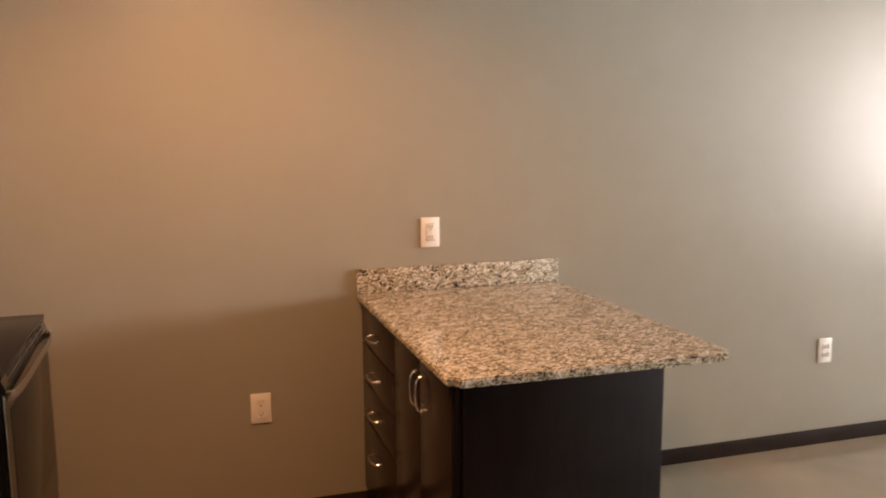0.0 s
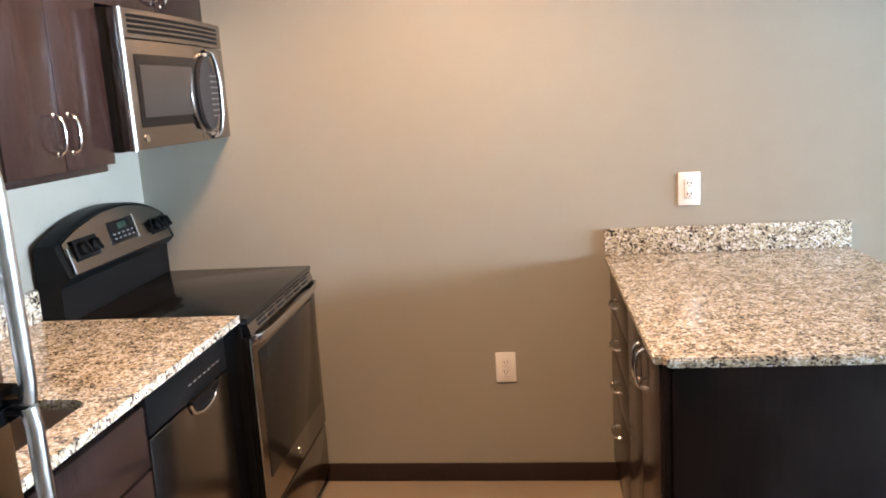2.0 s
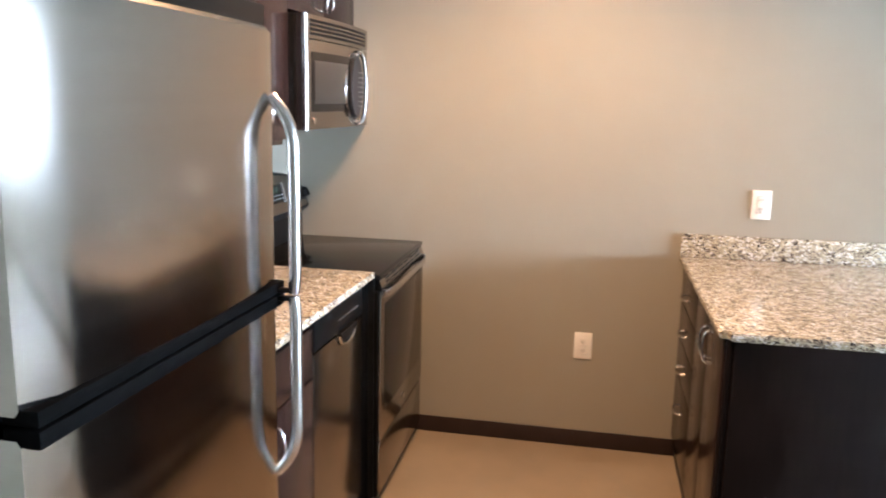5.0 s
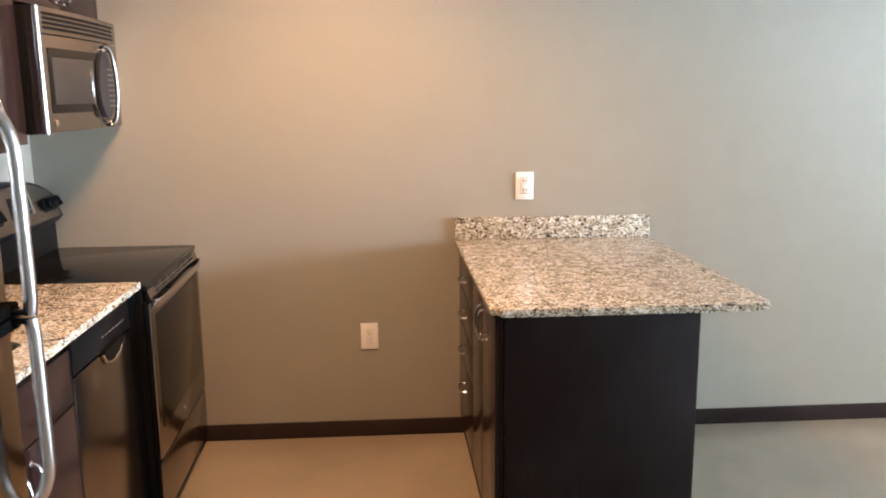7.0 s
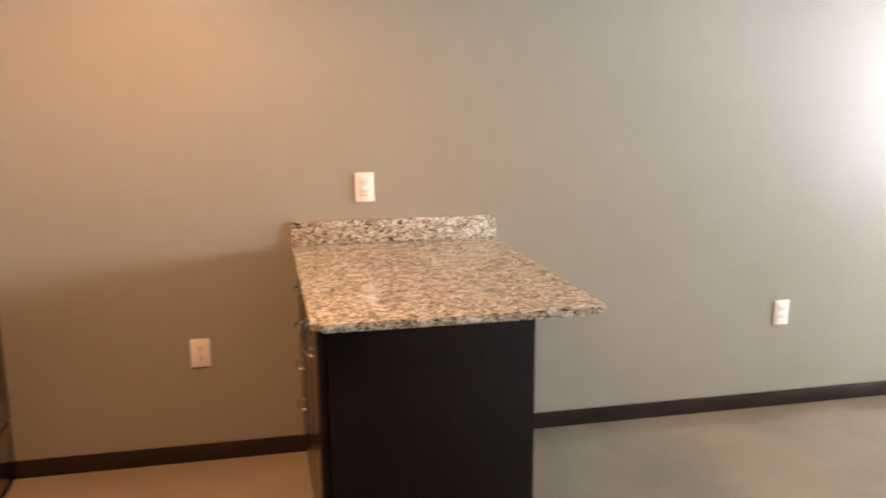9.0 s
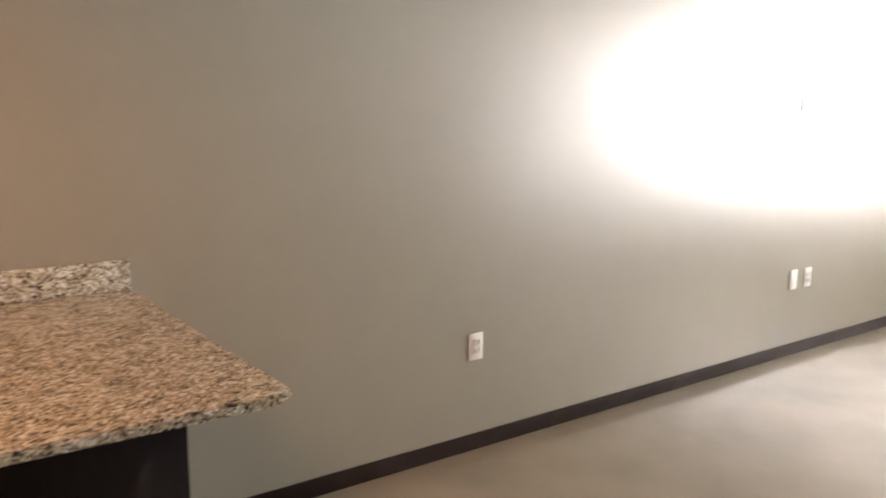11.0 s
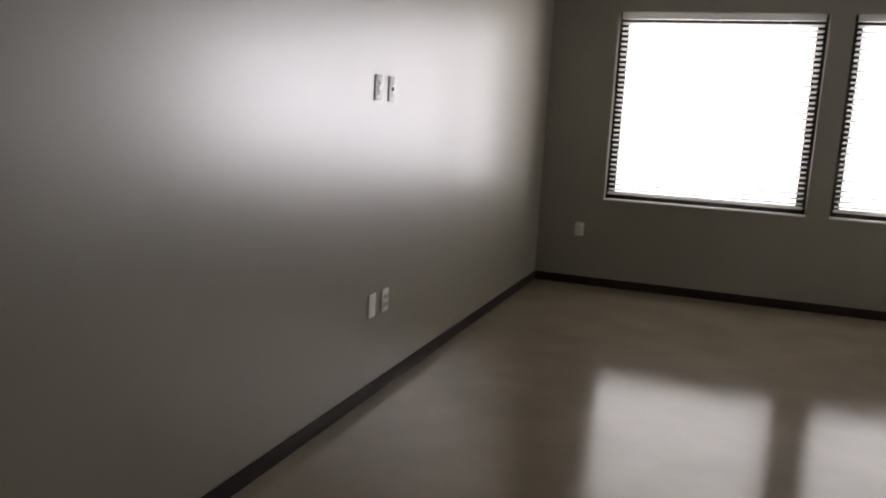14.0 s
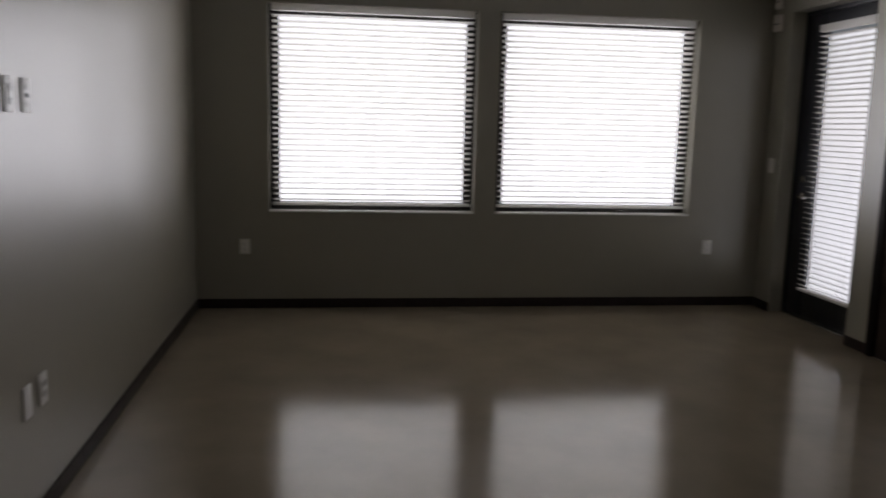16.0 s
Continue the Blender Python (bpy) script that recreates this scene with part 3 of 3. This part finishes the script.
# ---- microwave ----
def microwave():
    y0, y1, z0, z1 = -.768, -.006, 1.436, 1.852
    m = thing("microwave", (-1.6, y0, z0), "stainless over-the-range microwave under a wall cabinet", "microwave")
    part("body", box(XK + .003, -1.45, y0, y1, z0, z1, .004), BLACK, m)
    n = 16

    def curve(v):
        u = (v - (y0 + y1) / 2) / ((y1 - y0) / 2)
        return -1.410 + .018 * (1 - u * u)

    def sheet(a, b, za, zb, lift, back=.02, name="panel"):
        bm = bmesh.new()
        rows = []
        for j in range(n + 1):
            v = a + (b - a) * j / n
            x = curve(v) + lift
            rows.append([bm.verts.new(p) for p in ((x - back, v, za), (x - .002, v, za), (x, v, za + .003), (x, v, zb - .003), (x - .002, v, zb), (x - back, v, zb))])
        for p, q in zip(rows, rows[1:]):
            for i in range(6):
                bm.faces.new((p[i], p[(i + 1) % 6], q[(i + 1) % 6], q[i]))
        bm.faces.new(rows[0])
        bm.faces.new(rows[-1][::-1])
        return bm
    part("edge_trim", tube([(-1.408, y0 + .004, z0 + .002), (-1.408, y0 + .004, z1 - .002)], .012, 16), CHROME, m, "bright rounded steel edge")
    part("vent_panel", sheet(y0 + .012, y1, 1.767, z1, 0, .05), STEEL, m)
    for i in range(4):
        z = 1.780 + i * .0155
        part("louvre", sheet(y0 + .05, y1 - .05, z, z + .0105, .002, .006), BLACK, m)
    d = part("door", sheet(y0 + .012, -.300, z0 + .004, 1.763, 0, .05), STEEL, m, "stainless door")
    w = part("door_window", sheet(y0 + .062, -.302, z0 + .068, 1.722, .0025, .006), BLACKGLASS, d)
    part("screen", sheet(y0 + .082, -.345, z0 + .098, 1.690, .0045, .006), GREYGLASS, w, "grey mesh screen")
    part("emblem", cyl((curve(y0 + .08), y0 + .08, z0 + .036), (1, 0, 0), .012, .003, 18), CHROME, d)
    c = part("control_column", sheet(-.297, y1, z0 + .004, 1.763, 0, .05), STEEL, m, "stainless control side")
    # oval keypad, standing proud of the front
    bm = bmesh.new()
    pts = [(-.228 + .086 * math.cos(2 * math.pi * k / 40), 1.602 + .126 * math.sin(2 * math.pi * k / 40)) for k in range(40)]
    rings = [[bm.verts.new((curve(v) + lift, -.228 + (v + .228) * g, 1.602 + (z - 1.602) * g)) for v, z in pts] for lift, g in ((-.01, 1), (.0125, 1), (.014, .985))]
    for lo, hi in zip(rings, rings[1:]):
        for k in range(40):
            bm.faces.new((lo[k], lo[(k + 1) % 40], hi[(k + 1) % 40], hi[k]))
    bm.faces.new(rings[-1])
    bm.faces.new(rings[0][::-1])
    p = part("keypad", bm, KEYPAD, c, "oval dark keypad")
    for i in range(8):
        for j in range(3):
            v, z = -.210 + j * .024, 1.520 + i * .020
            part("key", box(curve(v) + .013, curve(v) + .0150, v, v + .014, z, z + .006, .001), PRINT, p)
    arc = [(-.246 + .128 * math.cos(radians(a)), 1.596 + .140 * math.sin(radians(a))) for a in range(150, 240, 6)]
    part("trim_arc", tube([(curve(v) + .006, v, z) for v, z in arc], .005, 10), STEEL, d, "steel trim arc")
    bar = bow((curve(-.19) + .004, -.205, z0 + .012), (curve(-.19) + .004, -.205, 1.750), (.82, .57, 0), .040, 20)
    h = part("side_handle", tube(bar, .0085, 12), STEEL, c, "curved bar handle")
    for z in (z0 + .020, 1.728):
        part("handle_foot", box(curve(-.2) - .002, curve(-.2) + .016, -.250, -.172, z, z + .014, .004), BARSTEEL, h)


microwave()


# ---- wall cabinets ----
def wall_cabinet(y0, y1, z0, z1, front, doors, label, handles="low", rail=True, group="wall cabinets"):
    c = thing("wall_cabinet", (XK, y0, z0), label, "cabinet", group)
    part("body", box(XK + .003, front - .02, y0, y1, z0, z1, .002), ESPRESSO, c)
    w = (y1 - y0) / doors
    mid = (y0 + y1) / 2
    for i in range(doors):
        a, b = y0 + i * w + .0015, y0 + (i + 1) * w - .0015
        d = part("door", box(front - .019, front, a, b, z0 - .003, z1, .003), ESPRESSO, c)
        hy = b - .032 if (i % 2 == 0 and doors > 1) else a + .032
        if handles == "low":
            bow_pull((front, hy, z0 + .045), (front, hy, z0 + .145), (1, 0, 0), d)
        else:
            bow_pull((front, hy, z0 + .025), (front, hy, z0 + .105), (1, 0, 0), d, .026)
    if rail:
        part("light_rail", box(front - .045, front - .025, y0, y1 - .004, z0 - .024, z0, .002), ESPRESSO, c)
    return c


wall_cabinet(-1.280, -.778, 1.410, 2.30, -1.464, 2, "dark espresso wall cabinet with two flat doors")
wall_cabinet(-2.000, -1.284, 1.410, 2.30, -1.464, 2, "dark espresso wall cabinet beside the refrigerator")
wall_cabinet(-.774, -.006, 1.868, 2.30, -1.470, 2, "short espresso wall cabinet over the microwave", "short", False)
wall_cabinet(-2.77, -2.004, 1.77, 2.30, -1.20, 2, "short espresso wall cabinet over the refrigerator", "short", False)


# ---- base run ----
def base_run():
    x = -1.165
    t = thing("kitchen_countertop", (x, -2.00, .909), "speckled tan granite countertop with a sink cut-out", "countertop")
    ys0, ys1, xs0, xs1 = -1.88, -1.44, -1.60, -1.232
    # slab round the cut-out, with rounded hole corners
    bm = bmesh.new()
    hole = []
    rc = .05
    for cx, cy, a0 in ((xs1 - rc, ys1 - rc, 0), (xs0 + rc, ys1 - rc, 90), (xs0 + rc, ys0 + rc, 180), (xs1 - rc, ys0 + rc, 270)):
        for k in range(6):
            a = radians(a0 + 18 * k)
            hole.append((cx + rc * math.cos(a), cy + rc * math.sin(a)))
    X0, X1, Y0, Y1 = XK + .001, x + .021, -2.002, -.772
    corners = [(X1, Y1), (X0, Y1), (X0, Y0), (X1, Y0)]
    for z, flip in ((.909, True), (.932, False)):
        hv = [bm.verts.new((px, py, z)) for px, py in hole]
        cv = [bm.verts.new((px, py, z)) for px, py in corners]
        for q in range(4):
            seg = hv[q * 6:q * 6 + 6]
            bm.faces.new([cv[q]] + seg[::-1])
            nxt = hv[(q * 6 + 6) % 24]
            bm.faces.new([cv[q], cv[(q + 1) % 4], nxt, seg[-1]][::(1 if flip else -1)])
        if z < .92:
            low_h, low_c = hv, cv
    for q in range(24):
        bm.faces.new((low_h[q], low_h[(q + 1) % 24], hv[(q + 1) % 24], hv[q]))
    for q in range(4):
        bm.faces.new((low_c[q], low_c[(q + 1) % 4], cv[(q + 1) % 4], cv[q]))
    part("slab", bm, GRANITE, t)
    part("backsplash", box(XK + .001, XK + .021, -2.002, -.772, .9325, 1.033, .003), GRANITE, t, "grey speckled granite backsplash strip")
    s = thing("sink", (-1.416, -1.66, .70), "stainless undermount sink basin", "sink")
    bm = bmesh.new()
    rings = [[bm.verts.new((px + (px + 1.416) * g, py + (py + 1.66) * g, z)) for px, py in hole] for g, z in ((.05, .9085), (.0, .9085), (-.03, .73), (-.12, .705))]
    for a, b in zip(rings, rings[1:]):
        for k in range(24):
            bm.faces.new((a[k], a[(k + 1) % 24], b[(k + 1) % 24], b[k]))
    bm.faces.new(rings[-1])
    part("basin", bm, SINK, s)
    part("drain", cyl((-1.43, -1.66, .706), (0, 0, 1), .04, .004, 24, .002), CHROME, s)
    c = thing("sink_cabinet", (x, -2.00, 0), "dark espresso base cabinet under the sink", "cabinet")
    part("side_panel", box(XK + .003, x - .02, -2.00, -1.982, .1, .908, .002), ESPRESSO, c)
    part("side_panel", box(XK + .003, x - .02, -1.366, -1.348, .1, .908, .002), ESPRESSO, c)
    part("floor_panel", box(XK + .003, x - .02, -1.98, -1.368, .1, .118), ESPRESSO, c)
    part("front_rail", box(x - .038, x - .02, -1.98, -1.368, .70, .908), ESPRESSO, c)
    part("toe_kick", box(x - .09, x - .075, -2.00, -1.348, 0, .1), BASE, c)
    part("false_front", box(x - .019, x, -1.998, -1.350, .725, .878, .003), ESPRESSO, c)
    for a, b, hy in ((-1.998, -1.676, -1.71), (-1.672, -1.350, -1.640)):
        d = part("door", box(x - .019, x, a, b, .105, .718, .003), ESPRESSO, c)
        bow_pull((x, hy, .55), (x, hy, .68), (1, 0, 0), d)
    w = thing("dishwasher", (x, -1.343, 0), "stainless dishwasher with a black control strip", "dishwasher")
    part("tub", box(XK + .02, x - .03, -1.343, -.862, .1, .878), BLACK, w)
    part("kick_plate", box(x - .08, x - .06, -1.343, -.862, 0, .1), BLACK, w)
    p = part("control_strip", box(x - .03, x + .004, -1.343, -.862, .797, .896, .006), BLACK, w, "black control strip")
    for i in range(7):
        part("button_mark", box(x + .0035, x + .005, -1.12 + i * .031, -1.104 + i * .031, .838, .842), PRINT, p)
    part("door", box(x - .03, x + .002, -1.343, -.862, .105, .791, .006), STEEL, w, "stainless door panel")
    # scooped pocket handle
    bm = bmesh.new()
    rows = []
    for j in range(13):
        u = -1 + j / 6
        v = -1.044 + .086 * u
        dz = .045 * (1 - u * u) ** .5
        rows.append([bm.verts.new(q) for q in ((x + .001, v, .798), (x + .014, v, .799), (x + .016, v, .793 - dz * .5), (x + .003, v, .791 - dz))])
    for a, b in zip(rows, rows[1:]):
        for i in range(4):
            bm.faces.new((a[i], a[(i + 1) % 4], b[(i + 1) % 4], b[i]))
    h = part("pocket_handle", bm, BLACK, w, "scooped black pocket handle")
    rim = [(-1 + j / 6, .791 - .045 * (1 - (-1 + j / 6) ** 2) ** .5) for j in range(13)]
    part("rim", tube([(x + .008, -1.044 + .086 * u, z) for u, z in rim], .0055, 10), BARSTEEL, h, "bright steel rim")
    f = thing("filler_panel", (x, -.79, 0), "black filler panel between dishwasher and range", "filler panel")
    part("strip", box(-1.6, x - .001, -.858, -.774, 0, .907, .002), RUBBER, f)


base_run()


# ---- refrigerator ----
def refrigerator():
    x, y0, y1, zt, zg = -0.968, -2.77, -2.022, 1.690, 1.163
    r = thing("refrigerator", (-1.4, y0, 0), "stainless top-freezer refrigerator with two long bar handles", "refrigerator")
    part("cabinet", box(XK + .03, x - .075, y0 + .004, y1 - .004, .02, zt - .012, .006), BLACK, r, "dark cabinet")
    part("base_grille", box(x - .1, x - .07, y0 + .02, y1 - .02, .0, .09, .003), BLACK, r)
    part("gasket", box(x - .076, x - .066, y0 + .012, y1 - .012, .10, zt - .015), RUBBER, r)

    part("top_cap", box(XK + .03, x - .03, y0 + .004, y1 - .004, zt - .012, zt + .045, .006), BLACK, r, "dark top cap")

    def door(z0, z1, label):
        bm = bmesh.new()
        n = 14
        rows = []
        for j in range(n + 1):
            u = -1 + 2 * j / n
            v = (y0 + y1) / 2 + (y1 - y0) / 2 * u
            f = x + .010 * (1 - u * u) - (.012 if abs(u) == 1 else 0) - .010
            rows.append([bm.verts.new(q) for q in ((x - .066, v, z0), (f - .006, v, z0), (f, v, z0 + .008), (f, v, z1 - .008), (f - .006, v, z1), (x - .066, v, z1))])
        for a, b in zip(rows, rows[1:]):
            for i in range(6):
                bm.faces.new((a[i], a[(i + 1) % 6], b[(i + 1) % 6], b[i]))
        bm.faces.new(rows[0])
        bm.faces.new(rows[-1][::-1])
        return part("door", bm, FRIDGE, r, label)
    up = door(zg + .015, zt, "stainless freezer door")
    lo = door(.10, zg - .015, "stainless refrigerator door")
    part("door_trim", box(x - .05, x + .002, y0 + .004, y1 - .004, zg + .002, zg + .024, .003), RUBBER, up, "black trim strip")
    part("door_trim", box(x - .05, x + .002, y0 + .004, y1 - .004, zg - .026, zg - .002, .003), RUBBER, lo, "black trim strip")
    yh, o = y1 - .030, .046
    xd = x - .010

    def grip(za, zb, parent):
        d = 1 if zb > za else -1
        pts = [(xd + o - .004, yh, za), (xd + o, yh, za + d * .03)]
        pts += [(xd + o, yh, za + d * (.03 + (abs(zb - za) - .15) * i / 8)) for i in range(1, 9)]
        e = zb - d * .12
        for i in range(1, 9):
            a = i / 8
            pts.append((xd + o * (1 - a ** 2.5), yh, e + d * .12 * a ** .92))
        h = part("door_handle", tube(pts, .0125, 14), BARSTEEL, parent, "polished steel bar handle")
        part("mount", box(xd - .004, xd + o, yh - .011, yh + .011, za - (.0 if d > 0 else .009), za + (.009 if d > 0 else 0), .003), BLACK, h)
    grip(zg + .004, 1.558, up)
    grip(zg - .004, .776, lo)


refrigerator()
